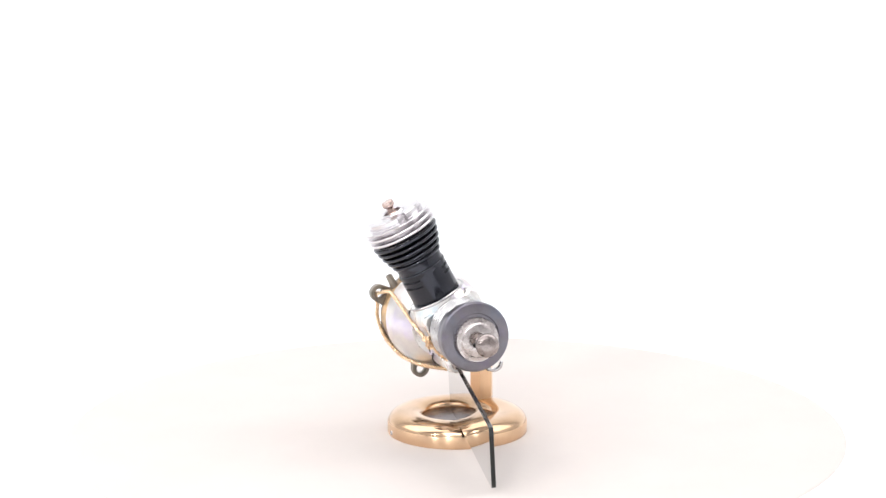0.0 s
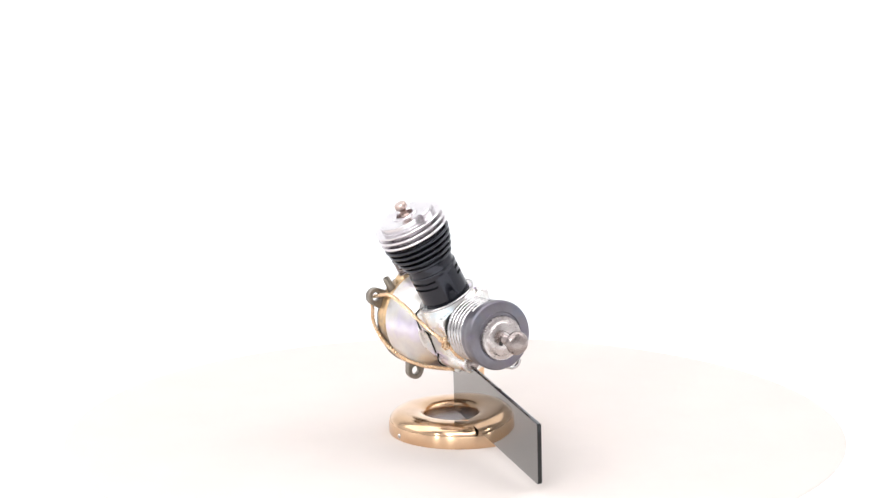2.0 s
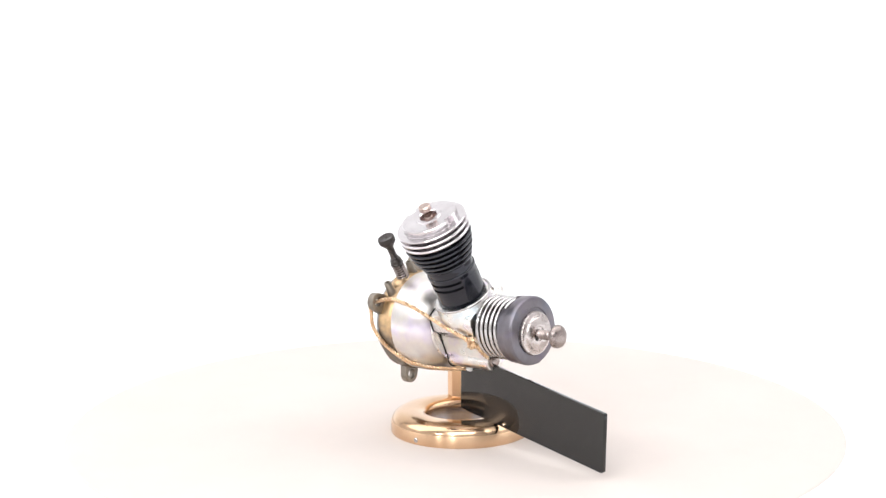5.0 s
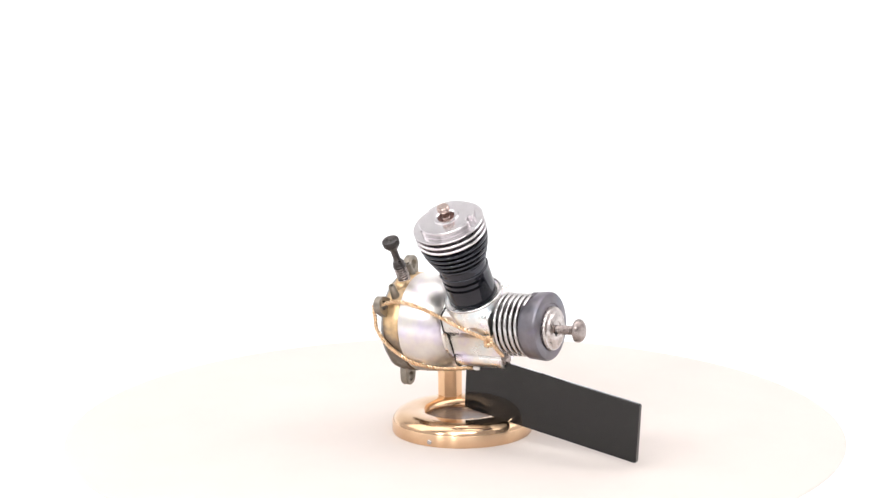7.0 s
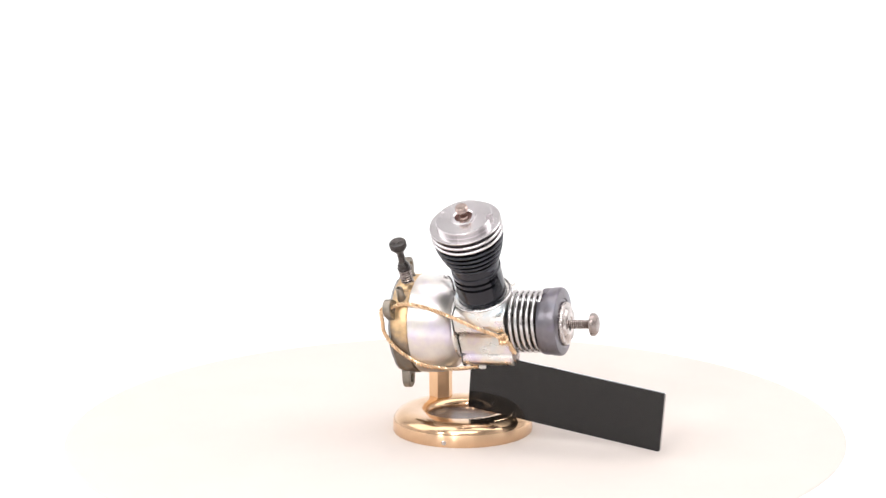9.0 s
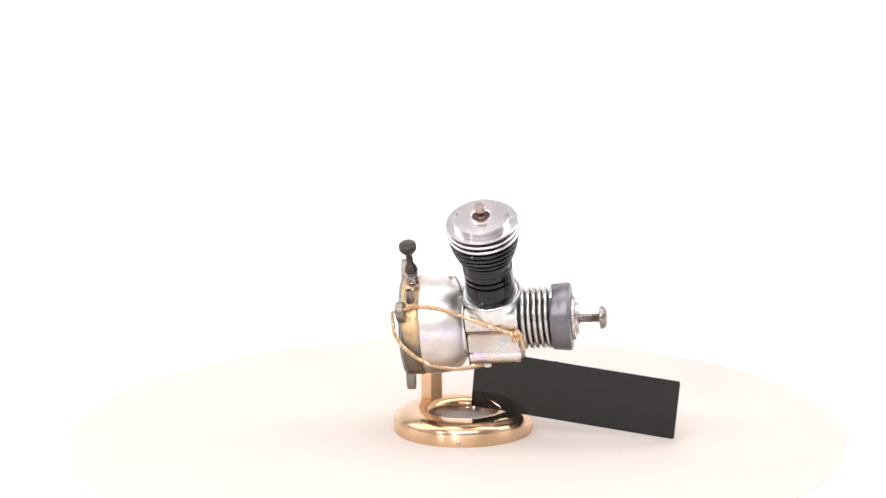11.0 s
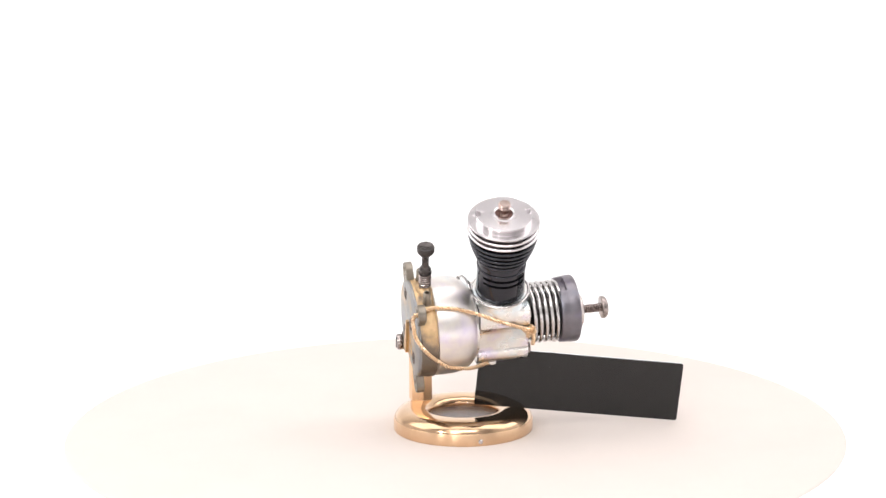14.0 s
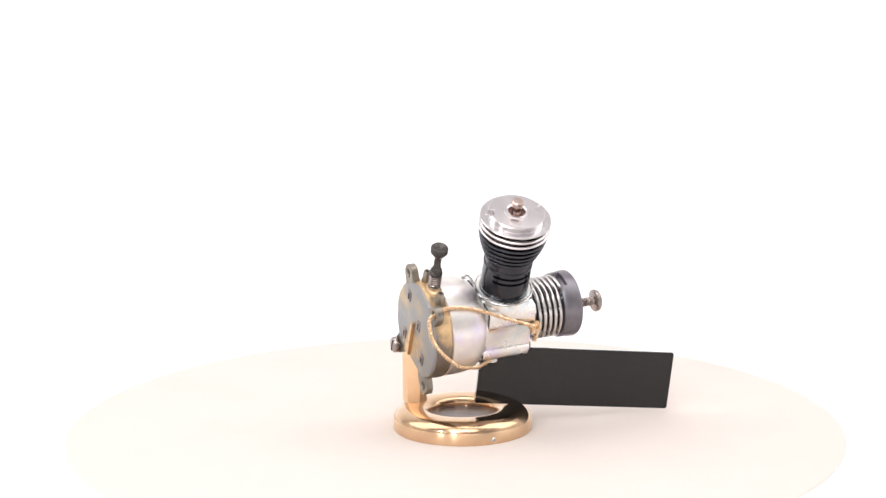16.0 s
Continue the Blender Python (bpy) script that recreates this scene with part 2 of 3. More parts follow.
# ---- the place: white sweep, turntable, and an added plain room out of view ----
def sheet(name, profile, x0, x1, mat, label):
    """A sheet bent along a profile of (y, z), 5 mm thick, in metres."""
    bm = bmesh.new()
    line = [(y / MM, z / MM) for y, z in profile]
    under = []
    for i, (y, z) in enumerate(line):
        (y0, z0), (y1, z1) = line[max(i - 1, 0)], line[min(i + 1, len(line) - 1)]
        d = math.hypot(y1 - y0, z1 - z0)
        under.append((y + 5 * (z1 - z0) / d, z - 5 * (y1 - y0) / d))
    rows = [[[bm.verts.new((x / MM, y, z)) for x in (x0, x1)] for y, z in side] for side in (line, under)]
    for top in rows:
        for p, q in zip(top, top[1:]):
            bm.faces.new((p[0], p[1], q[1], q[0]))
    for k in (0, 1):
        for i in range(len(line) - 1):
            bm.faces.new((rows[0][i][k], rows[0][i + 1][k], rows[1][i + 1][k], rows[1][i][k]))
    for i in (0, -1):
        bm.faces.new((rows[0][i][0], rows[0][i][1], rows[1][i][1], rows[1][i][0]))
    return tagged(part(name, bm, mat, None), label, kind="structure")


def build_room():
    sweep = [(-1.9 + 0.235 * i, -0.00055) for i in range(11)]
    sweep += [(0.45 + 0.7 * math.sin(a), -0.00055 + 0.7 * (1 - math.cos(a))) for a in [radians(3 * k) for k in range(1, 31)]]
    sweep += [(1.15, 1.3), (1.15, 1.98)]
    sheet("backdrop", sweep, -1.6, 1.6, PAPER, "seamless white paper sweep under and behind the turntable")
    # Unseen walls, ceiling and floor, added for bounced light and reflections.
    for name, lo, hi in (("wall_south", (-1700, -2000, -40), (1700, -1900, 2100)), ("wall_west", (-1700, -1900, -40), (-1600, 1300, 2100)),
                         ("wall_east", (1600, -1900, -40), (1700, 1300, 2100)), ("wall_north", (-1600, 1200, -40), (1600, 1300, 2100)),
                         ("ceiling", (-1600, -1900, 2000), (1600, 1200, 2100)), ("floor", (-1600, -1900, -140), (1600, 1200, -40))):
        tagged(part(name, block(bmesh.new(), lo, hi, 0), ROOM, None), "unseen plain white plaster, added to close the room and bounce light", kind="structure")


def thing(name, label, category):
    return tagged(new(name), label, category)


def build_turntable():
    t = thing("turntable", "round cream laminate turntable turning slowly on white paper", "turntable")
    face = [(0, -0.5), (164.5, -0.5), (164.5, 0), (0, 0)]
    part("disc", turned(face, n=160), TABLE, t)
    part("edge_band", turned([(164.5, -0.5), (167, -0.5), (166.8, -0.3), (166, -0.08), (165.2, 0), (164.5, 0), (164.5, -0.5)], n=160), TABLE, t)
    return t


# ---- the stand ----
RING = (3.65, 0.0)


def build_stand():
    s = thing("display_stand", "polished brass ring stand with a hexagonal post, holding the engine", "stand")
    prof = [(15.4, 0.4), (14.9, 0.9), (14.6, 1.6), (14.6, 6.6), (14.75, 7.4), (15.3, 8.2), (16.4, 9.0), (18.0, 9.5), (20.0, 9.7), (22.5, 9.7), (24.6, 9.5), (26.4, 9.0),
            (27.9, 8.1), (29.0, 7.0), (29.6, 6.0), (29.8, 5.3), (29.5, 5.1), (29.5, 0.02), (15.4, 0.02), (15.4, 0.4)]
    part("ring_base", turned(prof, n=144), GOLD, s, m=Matrix.Translation((RING[0] * MM, RING[1] * MM, 0)))
    wall = [(29.5, 0.02), (29.75, 0.02), (30.0, 0.4), (30.0, 4.9), (29.8, 5.25), (29.5, 5.25), (29.5, 0.02)]
    part("outer_wall", turned(wall, n=144), RING_WALL, s, "brushed brass outer wall of the ring", Matrix.Translation((RING[0] * MM, RING[1] * MM, 0)))
    bm = turned([(0, 0.1), (14.55, 0.1), (14.55, 5.8), (12.0, 5.6), (0, 5.5)], at=(*RING, 0), n=64)
    part("base_pad", bm, PAD, s, "dark brown glossy pad inside the ring")
    hexagon = [(-12.6 + 5.2 * math.cos(radians(-24.6 + 60 * k)), 15.9 + 5.2 * math.sin(radians(-24.6 + 60 * k))) for k in range(6)]
    part("post", prism(bmesh.new(), hexagon, 9.2, 38.0, 0.35, "z"), SATIN_BRASS, s, "hexagonal brass post")
    a = radians(-84.9)
    bm = turned([(0, 0.5), (0.75, 0.45), (1.05, 0.1), (1.05, -0.6), (0, -0.6)], "x", n=20)
    part("set_screw", bm, STEEL, s, "tiny steel set screw", Matrix.Translation(((RING[0] + 30 * math.cos(a)) * MM, 30 * math.sin(a) * MM, 2.0 * MM)) @ Matrix.Rotation(a, 4, "Z"))
    return s


# ---- the black plate ----
def build_plate():
    p = thing("black_plate", "blank glossy black acrylic plate propped on the brass ring", "plate")
    lo, out, top = Vector((7.9, -2.4, 11.5)), Vector((95.6, -10.8, 2.3)), Vector((97.95, -12.7, 27.9))
    ex = (out - lo).normalized()
    ez = (top - out - ex * (top - out).dot(ex)).normalized()
    ey = ez.cross(ex)
    length, height = (out - lo).length - 0.3, 25.7
    corner, outline = 0.9, []
    for cx, cz, a0 in ((length - corner, height - corner, 0), (corner, height - corner, 90), (corner, corner, 180), (length - corner, corner, 270)):
        outline += [(cx + corner * math.cos(radians(a0 + 22.5 * k)), cz + corner * math.sin(radians(a0 + 22.5 * k))) for k in range(5)]
    m = Matrix((ex, ey, ez)).transposed().to_4x4()
    m.translation = lo * MM
    turn = Matrix(((0, 1, 0, 0), (1, 0, 0, 0), (0, 0, 1, 0), (0, 0, 0, 1)))
    bm = prism(bmesh.new(), outline, -1.9, -0.1, 0.12)
    bmesh.ops.transform(bm, matrix=turn, verts=bm.verts)
    part("panel", bm, ACRYLIC, p, m=m)
    return p


# ---- the engine ----
def engine_pose():
    y, q, r = radians(2.3), radians(3.5), radians(26.9)
    ex = Vector((math.cos(q) * math.cos(y), math.cos(q) * math.sin(y), math.sin(q)))
    ez = Vector((0, -math.sin(r), math.cos(r)))
    ez = (ez - ex * ez.dot(ex)).normalized()
    m = Matrix((ex, ez.cross(ex), ez)).transposed().to_4x4()
    m.translation = Vector((-15.7, -6.8, 47.1)) * MM
    return m


ENGINE = engine_pose()
CX = 34.0   # the cylinder's place along the crankshaft
BORE = ENGINE @ Matrix.Translation((CX * MM, 0, 0))
LUGS = [(-14.5, 19.7), (-14.2, -19.2), (14.4, 19.7), (14.6, -19.8)]


def lug_mesh(y, z):
    """An ear with a hole: thin, flush with the plate's back, running into the rim."""
    bm, n = bmesh.new(), 40
    away = math.atan2(z, y)
    loops = []
    for h, grow in ((-4.5, -0.3), (-4.2, 0), (-1.5, 0), (-1.2, -0.3)):
        outer, inner = [], []
        for k in range(n):
            a = 2 * math.pi * k / n
            c, s = math.cos(a), math.sin(a)
            u, v = (3.8 + grow) * c, (3.8 + grow) * s
            if c < 0:
                u, v = u - 4.0 * (-c) ** 0.5, v * (1 + 0.5 * (-c))
            outer.append(bm.verts.new((h, y + u * math.cos(away) - v * math.sin(away), z + u * math.sin(away) + v * math.cos(away))))
            ri = 1.9 - grow * 0.8
            inner.append(bm.verts.new((h, y + ri * math.cos(a + away), z + ri * math.sin(a + away))))
        loops.append((outer, inner))
    for (o1, i1), (o2, i2) in zip(loops, loops[1:]):
        for k in range(n):
            j = (k + 1) % n
            bm.faces.new((o1[k], o1[j], o2[j], o2[k])), bm.faces.new((i1[j], i1[k], i2[k], i2[j]))
    for o, i in (loops[0], loops[-1]):
        for k in range(n):
            j = (k + 1) % n
            bm.faces.new((o[k], o[j], i[j], i[k]))
    return bm


def build_backplate(e):
    def cut(r, h, a):
        """The rim is rough and crusted, and cut flat below, between the two lower lugs."""
        if r > 19:
            lump = Vector((2.2 * math.cos(a), 2.2 * math.sin(a), 0.35 * h))
            r += 0.38 * noise.noise(lump * 2.3) + 0.22 * noise.noise(lump * 6.1)
        return min(r, 15.6 / -math.sin(a)) if math.sin(a) < 0 and abs(math.cos(a)) < 0.62 else r
    bp = part("backplate", turned([(0, -3.4), (20.7, -3.4), (20.9, -3.0), (20.95, -2.0), (21.0, -1.0), (21.0, 0.0), (21.0, 1.0), (21.0, 2.2), (20.95, 3.3), (20.5, 3.9), (0, 3.9)], "x", n=220, shape=cut), RIM, e,
              "grey cast backplate with brassy staining", ENGINE)
    part("back_cover", turned([(0, -4.6), (19.9, -4.6), (20.6, -4.3), (20.9, -3.7), (20.8, -3.3), (0, -3.3)], "x", n=180, shape=cut), ZINC, bp, "dull grey back face with stains")
    for y, z in LUGS:
        part("mounting_lug", lug_mesh(y, z), ZINC_GREY, bp)
    for y, z in ((10.0, 10.9), (-2.5, 4.0), (9.6, -9.1), (-9.9, -8.1)):
        bm = block(bmesh.new(), (-5.0, y - 1.6, z - 2.6), (-4.4, y + 1.6, z + 2.6), 0.45)
        part("slotted_boss", bm, SCREW_STEEL, bp)
        # No hole is cut: a dark block on the boss paints its shade.
        part("boss_hole_shade", block(bmesh.new(), (-5.04, y - 0.8, z - 1.7), (-4.9, y + 0.8, z + 1.7), 0.05), HOLE_DARK, bp)
    rib = [(1.3, 2.6), (2.4, 2.8), (5.6, -14.6), (1.6, -14.9)]
    part("rib", prism(bmesh.new(), rib, -5.9, -4.4, 0.2), BRASSY, bp, "raised brassy rib")
    for y, z in ((-2.8, -4.4), (-4.0, -6.1), (-5.3, -7.9), (-6.4, -9.3)):
        bm = block(bmesh.new(), (-4.85, -1.25, -0.4), (-4.5, 1.25, 0.4), 0.12)
        bmesh.ops.transform(bm, matrix=Matrix.Translation((0, y, z)) @ Matrix.Rotation(radians(24), 4, "X"), verts=bm.verts)
        part("stamped_bar", bm, BRASSY, bp, "small stamped mark with a brassy edge")
    # needle boss and the two filler pipes stand on the rim
    bm = turned([(0, 14), (5.4, 14), (5.2, 19.5), (4.6, 21.6), (3.4, 22.4), (0, 22.4)], at=(1.0, 0, 0), n=40, shape=lambda r, h, a: r * (1 - 0.28 * abs(math.cos(a))))
    part("needle_boss", bm, BRASSY, bp)
    for y in (-7.6, 7.6):
        bm = turned([(0, 17), (2.0, 17), (1.8, 20.5), (1.6, 21.5), (1.5, 24.9), (1.3, 25.2), (0.85, 25.1), (0.8, 23), (0, 23)], at=(0.8, y, 0), n=24)
        part("fuel_pipe", bm, ZINC_GREY, bp, "short tarnished filler pipe")
    return bp


def build_needle(e):
    nv = part("needle_valve", turned([(0, 19), (1.9, 19), (1.9, 28.4), (2.3, 28.5), (2.8, 28.9), (2.85, 29.4), (2.5, 29.8), (2.5, 30.9), (2.2, 31.5), (1.65, 32.2), (1.5, 33.4), (1.5, 37.4), (0, 37.4)],
                                     at=(1.6, 1.0, 0), n=32), DARK_STEEL, e, "dark steel needle valve with a knurled knob", ENGINE)
    knurl = lambda r, h, a: r * (1 - 0.035 * (math.cos(30 * a) > 0) * (r > 3.4))
    part("knob", turned([(0, 36.9), (1.5, 36.9), (1.7, 37.6), (3.2, 39.6), (3.6, 40.2), (3.66, 42.3), (3.5, 42.6), (3.3, 42.68), (2.9, 42.5), (0.9, 42.4), (0.5, 42.1), (0, 42.1)], at=(1.6, 1.0, 0), n=120, shape=knurl), DARK_STEEL, nv, smooth=32)
    coil = [Vector((1.6 + 2.35 * math.cos(a), 1.0 + 2.35 * math.sin(a), 20.6 + 7.6 * a / (14 * math.pi))) for a in [2 * math.pi * k / 20 for k in range(141)]]
    part("tension_spring", tube(bmesh.new(), coil, 0.36, 8), SCREW_STEEL, nv, "small steel coil spring")
    return nv


def build_case(e):
    part("tank_bowl", turned([(0, 3.9), (20.4, 3.9), (21.0, 4.4), (21.05, 9), (20.9, 12.5), (20.4, 15.4), (19.4, 17.8), (17.9, 19.8), (16.2, 21.2), (14.5, 22.0), (0, 22.0)], "x", n=140),
         ALU, e, "bright turned aluminium tank bowl", ENGINE)
    half = [(0, -15.2), (4.5, -15.2)]
    half += [(8.0 + 4.2 * math.cos(a), -11.0 + 4.2 * math.sin(a)) for a in [radians(-80 + 14 * k) for k in range(11)]]
    half += [(11.7, -7.0), (11.35, -5.4), (11.15, -2.6), (10.95, 0.4), (11.0, 2.8), (11.7, 4.5), (12.9, 5.6), (13.0, 6.4), (12.6, 9.0), (12.2, 11.4), (11.2, 12.8), (8.0, 13.4), (0, 13.4)]
    outline = half + [(-u, v) for u, v in half[-2:0:-1]]
    cc = part("crankcase", prism(bmesh.new(), outline, 22.6, 45.0, 0.5), ALU_CASE, e, "cast aluminium crankcase with ribbed sides", ENGINE, smooth=30)
    seal = [(u * 1.028, v * 1.028) for u, v in outline]
    part("gasket", prism(bmesh.new(), seal, 22.66, 23.06), HOLE_DARK, cc, "thin dark gasket")
    part("drain_plug", turned([(0, 46.4), (2.2, 46.4), (2.7, 46.0), (2.8, 44.7), (0, 44.7)], "x", (0, -8.2, -11.0), 28), SCREW_STEEL, cc, "round steel plug in the lower boss")
    flange = turned([(0, 20.6), (14.6, 20.6), (15.0, 21.2), (15.0, 22.3), (14.7, 22.7), (0, 22.7)], "x", n=100)
    part("case_flange", flange, ALU_CASE, cc)
    neck = turned([(13.6, 9.0), (13.1, 11.5), (12.5, 13.4), (12.0, 14.6), (11.9, 16.0), (11.6, 16.4), (10.5, 16.4), (10.4, 15.5), (10.4, 9.0)], at=(CX, 0, 0), n=96)
    part("cylinder_socket", neck, ALU_CASE, cc)
    part("front_bearing", turned([(0, 44.6), (10.6, 44.6), (10.6, 46), (9.6, 47), (9.4, 60.5), (0, 60.5)], "x", n=80), DARK_STEEL, cc, "dark crankshaft bearing inside the spring")
    ear = [(0, 36.4), (1.8, 36.7), (2.8, 37.5), (3.3, 38.8), (3.35, 41.0), (3.3, 43.2), (2.8, 44.3), (1.8, 44.8), (0, 44.9)]
    part("case_ear", turned(ear, "x", (0, 10.6, 11.2), 32), ALU_CASE, cc, smooth=60)
    # wire clip round the socket, with a curled end behind
    ringpath = [Vector((CX + 12.1 * math.cos(a), 12.1 * math.sin(a), 16.1 + 0.5 * math.cos(a))) for a in [radians(190 + 5 * k) for k in range(69)]]
    hook = glide([ringpath[-1], (21.2, 1.0, 17.2), (20.7, 2.6, 18.6), (19.7, 4.2, 20.3), (18.5, 5.0, 21.2), (17.3, 5.3, 21.4), (16.6, 5.4, 20.7), (17.1, 5.4, 20.0), (17.9, 5.3, 20.2)], 6)
    part("wire_clip", tube(bmesh.new(), ringpath[:-1] + hook, 0.55, 8), STEEL, cc, "thin steel wire clip with a curled end")
    return cc


def build_cylinder(e):
    def slots(r, h, a):
        side = abs(math.sin(a)) > 0.55
        return r - 1.0 if side and (24.65 < h < 25.75 or 27.35 < h < 28.45) else r
    prof = [(0, 10), (10.3, 10), (10.3, 20)]
    for lo in (24.6, 27.3):
        prof += [(10.3, lo - 0.05), (10.3, lo + 0.02), (10.3, lo + 0.1), (10.3, lo + 1.1), (10.3, lo + 1.18), (10.3, lo + 1.25)]
    prof += [(10.33, 28.9), (10.38, 29.6), (10.46, 30.1), (10.45, 30.35), (10.36, 30.58), (10.18, 30.74), (9.98, 30.82), (9.9, 31.8), (10.0, 33.0)]
    barrel = part("cylinder", turned(prof + [(9.6, 34.4), (9.4, 47.0), (0, 47.0)], n=128, shape=slots), BLUED, e, "black blued steel finned cylinder", BORE, smooth=35)
    for h, r in ((35.0, 11.1), (37.6, 12.2), (40.2, 13.2), (42.8, 13.95), (45.3, 14.5)):
        fin = [(9.2, h - 0.78)] + [(r - 0.78 + 0.78 * math.cos(k), h + 0.78 * math.sin(k)) for k in [radians(-90 + 20 * i) for i in range(10)]] + [(9.2, h + 0.62), (9.2, h - 0.78)]
        part("fin", turned(fin, n=112), BLUED, barrel)

    def notches(r, h, a):
        near = min(abs((a - c + math.pi) % (2 * math.pi) - math.pi) for c in (radians(0), radians(171)))
        return r - 2.2 if near < 0.17 and 10.8 < r < 11.85 and h > 53.8 else r
    top = [(0, 46.8), (10.4, 46.8), (10.4, 52.9), (14.5, 53.0), (14.9, 53.1), (15.0, 53.4), (14.75, 53.7), (11.9, 53.75), (11.8, 53.9), (11.8, 56.1), (11.5, 56.45), (9.8, 56.5), (5.5, 56.52), (5.2, 57.05), (4.3, 57.1), (3.7, 56.8), (3.6, 55.0), (0, 55.0)]
    hd = part("cylinder_head", turned(top, n=140, shape=notches), ALU_HEAD, e, "bright aluminium cylinder head with thin fins", BORE, smooth=20)
    for h in (48.2, 50.75):
        r = 15.0
        fin = [(10.2, h - 0.65)] + [(r - 0.65 + 0.65 * math.cos(k), h + 0.65 * math.sin(k)) for k in [radians(-90 + 22.5 * i) for i in range(9)]] + [(10.2, h + 0.65), (10.2, h - 0.65)]
        part("fin", turned(fin, n=120), ALU_HEAD, hd)
    part("bore", turned([(0, 55.05), (3.55, 55.05), (3.55, 55.3), (0, 55.3)], n=32), RUSTY, hd, "rust-brown well round the screw")
    part("compression_screw", turned([(0, 55.2), (2.1, 55.2), (2.0, 56.2), (1.55, 56.9), (1.5, 58.6), (1.75, 59.1), (2.5, 59.6), (2.65, 60.1), (2.6, 61.4), (2.2, 61.9), (0, 62.0)], at=(CX, 0, 0), n=40),
         COPPERY, e, "coppery compression screw in the head", ENGINE, smooth=30)


def build_front(e):
    at, axis_b = (0, -0.7, 1.9), (0, -0.9, 0.6)
    sp = [Vector((45.9 + 13.4 * a / (2 * math.pi * 5.5), -0.7 + 12.5 * math.cos(a - 0.94), 1.9 + 12.5 * math.sin(a - 0.94))) for a in [2 * math.pi * k / 40 for k in range(221)]]
    end = glide([sp[-1], (59.5, -1.5, -12.6), (59.3, -0.2, -15.4), (59.3, 1.6, -16.9), (59.4, 4.0, -16.8), (59.6, 5.6, -15.2)], 5)
    part("starter_spring", tube(bmesh.new(), sp[:-1] + end, 0.85, 10), STEEL, e, "coiled steel starter spring", ENGINE)

    def slot(r, h, a):
        top = abs((a - radians(84) + math.pi) % (2 * math.pi) - math.pi)
        low = abs((a - radians(262) + math.pi) % (2 * math.pi) - math.pi)
        return r - (1.9 if top < 0.34 else 1.0 if low < 0.22 else 0) if r > 12.7 and h < 62.15 else r
    part("drive_washer", turned([(0, 58.6), (12.9, 58.6), (13.6, 58.8), (13.95, 59.3), (14.05, 60.5), (14.1, 62.1), (14.1, 62.2), (14.3, 63.2), (14.45, 65.8), (14.3, 66.4), (13.9, 66.9), (13.2, 67.1), (9.9, 67.2), (9.6, 66.8), (0, 66.8)], "x", at, 140, slot),
         ANODISED, e, "grey anodised drive washer with a spring slot", ENGINE, smooth=35)
    knurl = lambda r, h, a: r * (1 - 0.03 * (math.cos(64 * a) > 0) * (r > 9.0))
    tw = part("thrust_washer", turned([(0, 66.4), (8.8, 66.4), (9.25, 67.0), (9.25, 68.2), (8.9, 68.7), (7.3, 68.8), (7.1, 69.0), (7.0, 69.6), (6.6, 70.0), (3.1, 70.1), (2.9, 69.8), (0, 69.8)], "x", (0, -1.0, 1.0), 192, knurl),
         WASHER_STEEL, e, "knurled steel thrust washer", ENGINE, smooth=50)
    bolt = part("propeller_bolt", turned([(0, 69.5), (2.0, 69.5)] + [(2.0 - 0.28 * (k % 2), 69.7 + 0.42 * k) for k in range(22)] + [(1.9, 78.8), (0, 78.8)], "x", axis_b, 40), SCREW_STEEL, e, "threaded steel propeller bolt", ENGINE, smooth=60)
    hd = turned([(0, 78.7), (4.3, 78.7), (4.8, 78.9), (4.92, 79.4), (4.85, 80.1), (4.5, 80.8), (3.8, 81.4), (2.7, 81.8), (1.3, 82.0), (0, 82.05)], "x", axis_b, 56)
    part("bolt_head", hd, SCREW_STEEL, bolt)
    # A dark disc just proud of the face paints the hole's shade.
    part("pin_hole_shade", turned([(0, 69.7), (0.95, 69.7), (0.95, 70.16), (0, 70.16)], "x", (0, -3.3, 0.1), 20), HOLE_DARK, tw, "dark disc on the washer's face, painted as a pin hole's shade")


def build_mount_screw(e):
    y, z = LUGS[3]
    ms = part("mounting_screw", turned([(0, -7.4), (2.0, -7.3), (3.2, -7.0), (3.5, -6.4), (3.5, -5.2), (3.2, -4.7), (1.6, -4.6), (1.6, 1.0), (0, 1.0)], "x", (0, y, z), 40), SCREW_STEEL, e, "slotted steel screw through a lug", ENGINE)
    # The slot is not cut: its shade is a dark bar on the head.
    part("screw_slot_shade", block(bmesh.new(), (-7.5, y - 0.35, z - 2.8), (-6.9, y + 0.35, z + 2.8), 0.06), HOLE_DARK, ms)


def build_engine():
    e = thing("model_engine", "bright aluminium model engine with black finned cylinder, on brass stand", "engine")
    build_backplate(e), build_needle(e), build_case(e), build_cylinder(e), build_front(e), build_mount_screw(e)
    return e


# ---- the chain ----
def rope(bm, path, r=0.47, pitch=3.0):
    """Two wires twisted round each other, each of little links."""
    run = 0.0
    fr = frames_along(path)
    for s in (0, math.pi):
        run, line = 0.0, []
        for i, (q, u, v) in enumerate(fr):
            if i:
                run += (fr[i][0] - fr[i - 1][0]).length
            a = 2 * math.pi * run / pitch + s
            line.append(q + 0.50 * (math.cos(a) * u + math.sin(a) * v))
        tube(bm, line, r, 7)
    return bm


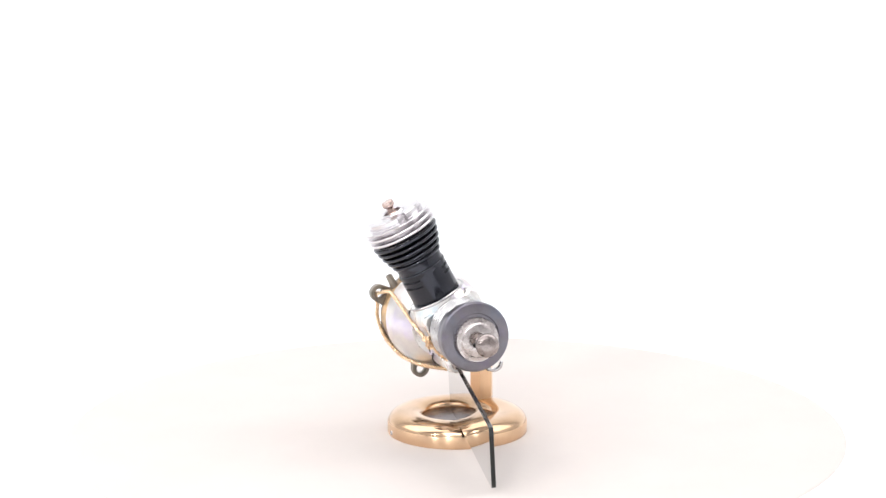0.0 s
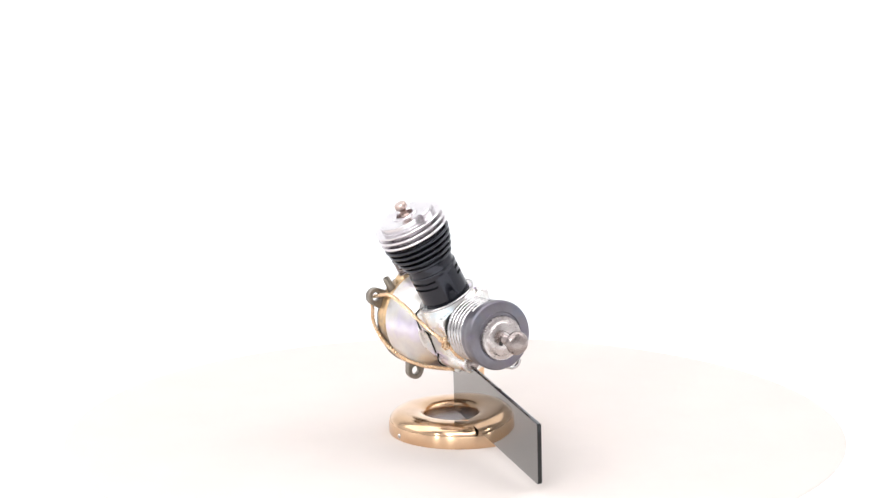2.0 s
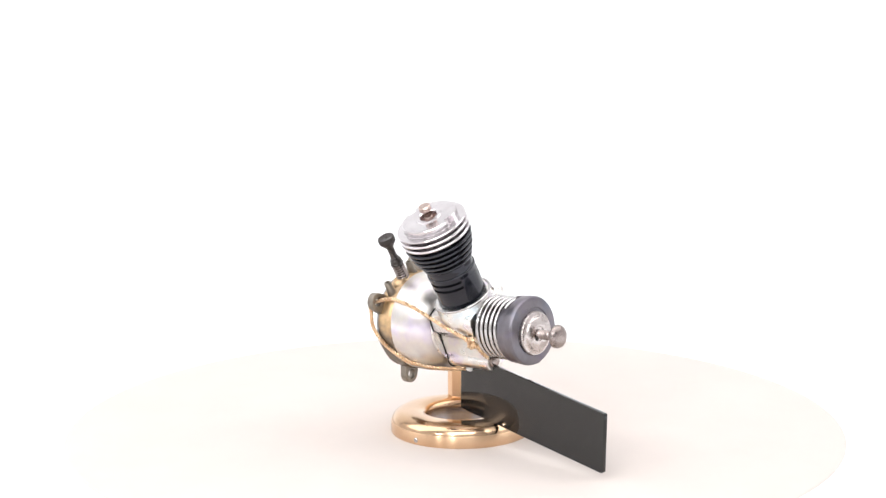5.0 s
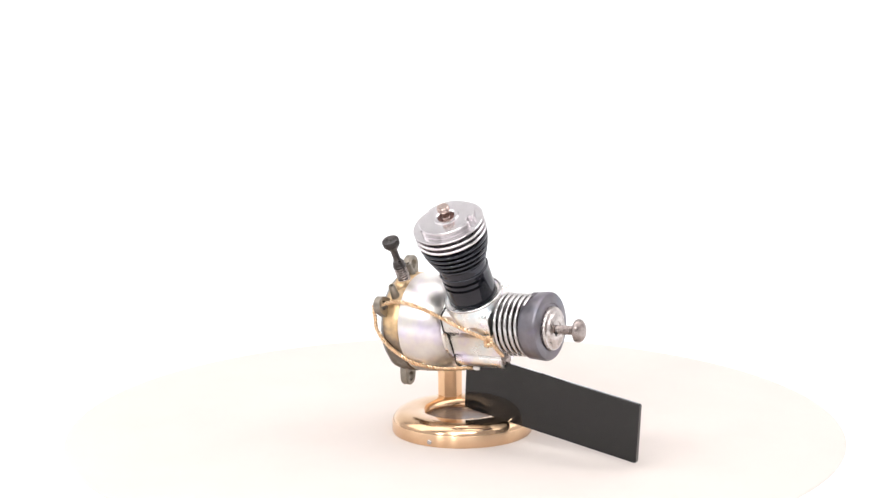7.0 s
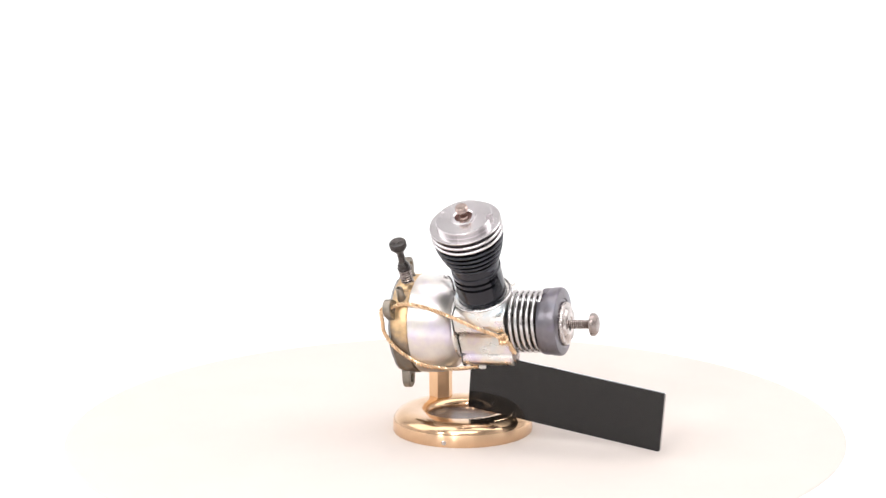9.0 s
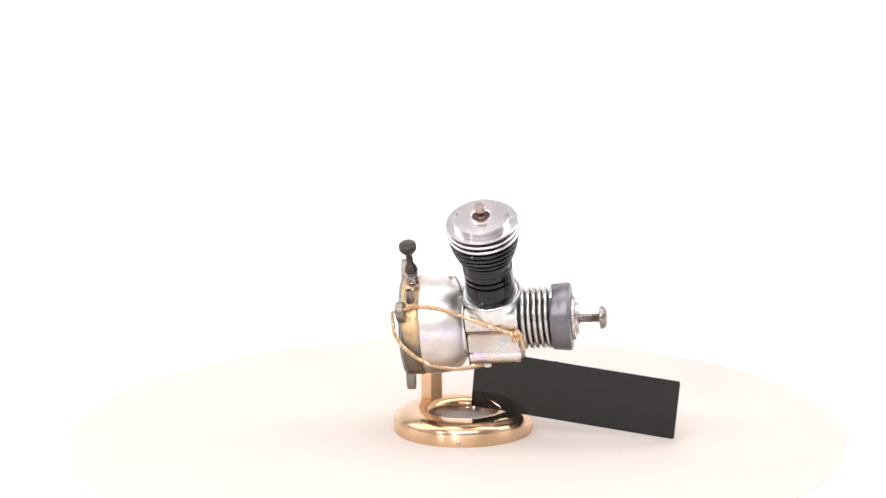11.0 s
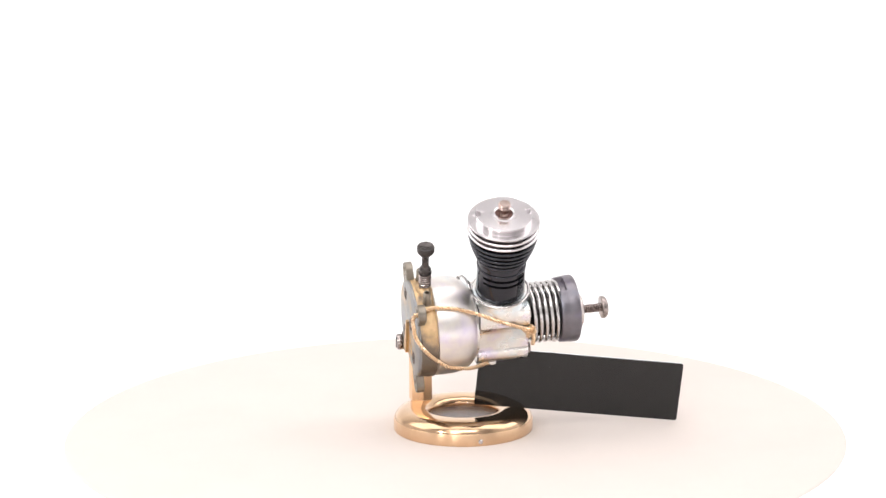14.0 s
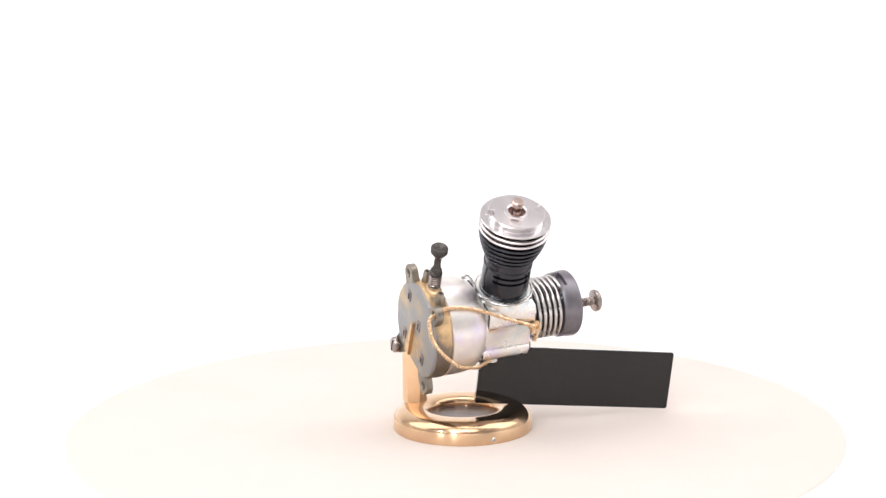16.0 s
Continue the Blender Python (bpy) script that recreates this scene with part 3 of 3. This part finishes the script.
def build_chain():
    c = thing("rope_chain", "thin twisted gold rope chain looped through an engine lug", "chain")
    upper = glide([(-6.0, -15.2, 19.8), (-4.2, -14.9, 19.6), (0.0, -12.6, 19.6), (4.0, -11.2, 19.3), (12, -12.0, 18.3), (21, -12.9, 15.0), (30, -13.9, 10.6), (38, -14.4, 7.0), (44.2, -14.3, 4.0)], 14)
    part("upper_strand", rope(bmesh.new(), upper), CHAIN_GOLD, c, m=ENGINE)
    lower = glide([(-6.0, -15.2, 19.8), (-6.6, -15.6, 17.2), (-6.3, -16.8, 14.2), (-5.8, -19.0, 10.7), (-3.0, -20.9, 6.0), (1.4, -21.8, 0.9), (8.0, -21.2, -5.4), (14.0, -19.2, -8.7), (18.6, -16.9, -11.4), (23.6, -12.8, -14.3), (28.0, -9.8, -15.9)], 16)
    part("lower_strand", rope(bmesh.new(), lower), CHAIN_GOLD, c, m=ENGINE)
    tail = glide([(44.2, -14.3, 4.0), (45.8, -13.9, 1.0), (46.4, -13.2, -3.0), (46.6, -11.6, -6.5)], 14)
    part("tail", rope(bmesh.new(), tail), CHAIN_GOLD, c, m=ENGINE)
    knot = [Vector((44.0 + 1.1 * (math.sin(a) + 2 * math.sin(2 * a)) * 0.7, -14.6 - 0.9 * math.sin(3 * a), 3.6 + 1.1 * (math.cos(a) - 2 * math.cos(2 * a)) * 0.8)) for a in [2 * math.pi * k / 90 for k in range(91)]]
    part("knot", rope(bmesh.new(), knot, 0.4, 2.6), CHAIN_GOLD, c, "small knot in the chain", ENGINE)
    clasp = turned([(0, -1.9), (0.7, -1.6), (1.1, -0.8), (1.1, 0.4), (0.8, 1.4), (0, 1.7)], "x", (30.0, -9.3, -16.3), 20)
    part("end_bead", clasp, PEARL, c, "pale bead at the chain's end", ENGINE)
    return c


build_room()
turning = [build_turntable(), build_stand(), build_plate(), build_engine(), build_chain()]


# ---- everything on the turntable turns with it ----
def motions():
    rows = [(0.0, -73.84), (1.5, -65.4), (3.0, -56.64), (4.5, -47.6), (6.5, -35.64), (8.0, -26.7), (9.5, -18.0), (11.5, -5.86), (12.5, 0.0), (14.0, 8.88), (15.0, 14.77), (16.0, 20.64)]
    for ob in turning:
        walk(ob, [(t, pose(0, 0, 0, 0, 0, a)) for t, a in rows])


motions()
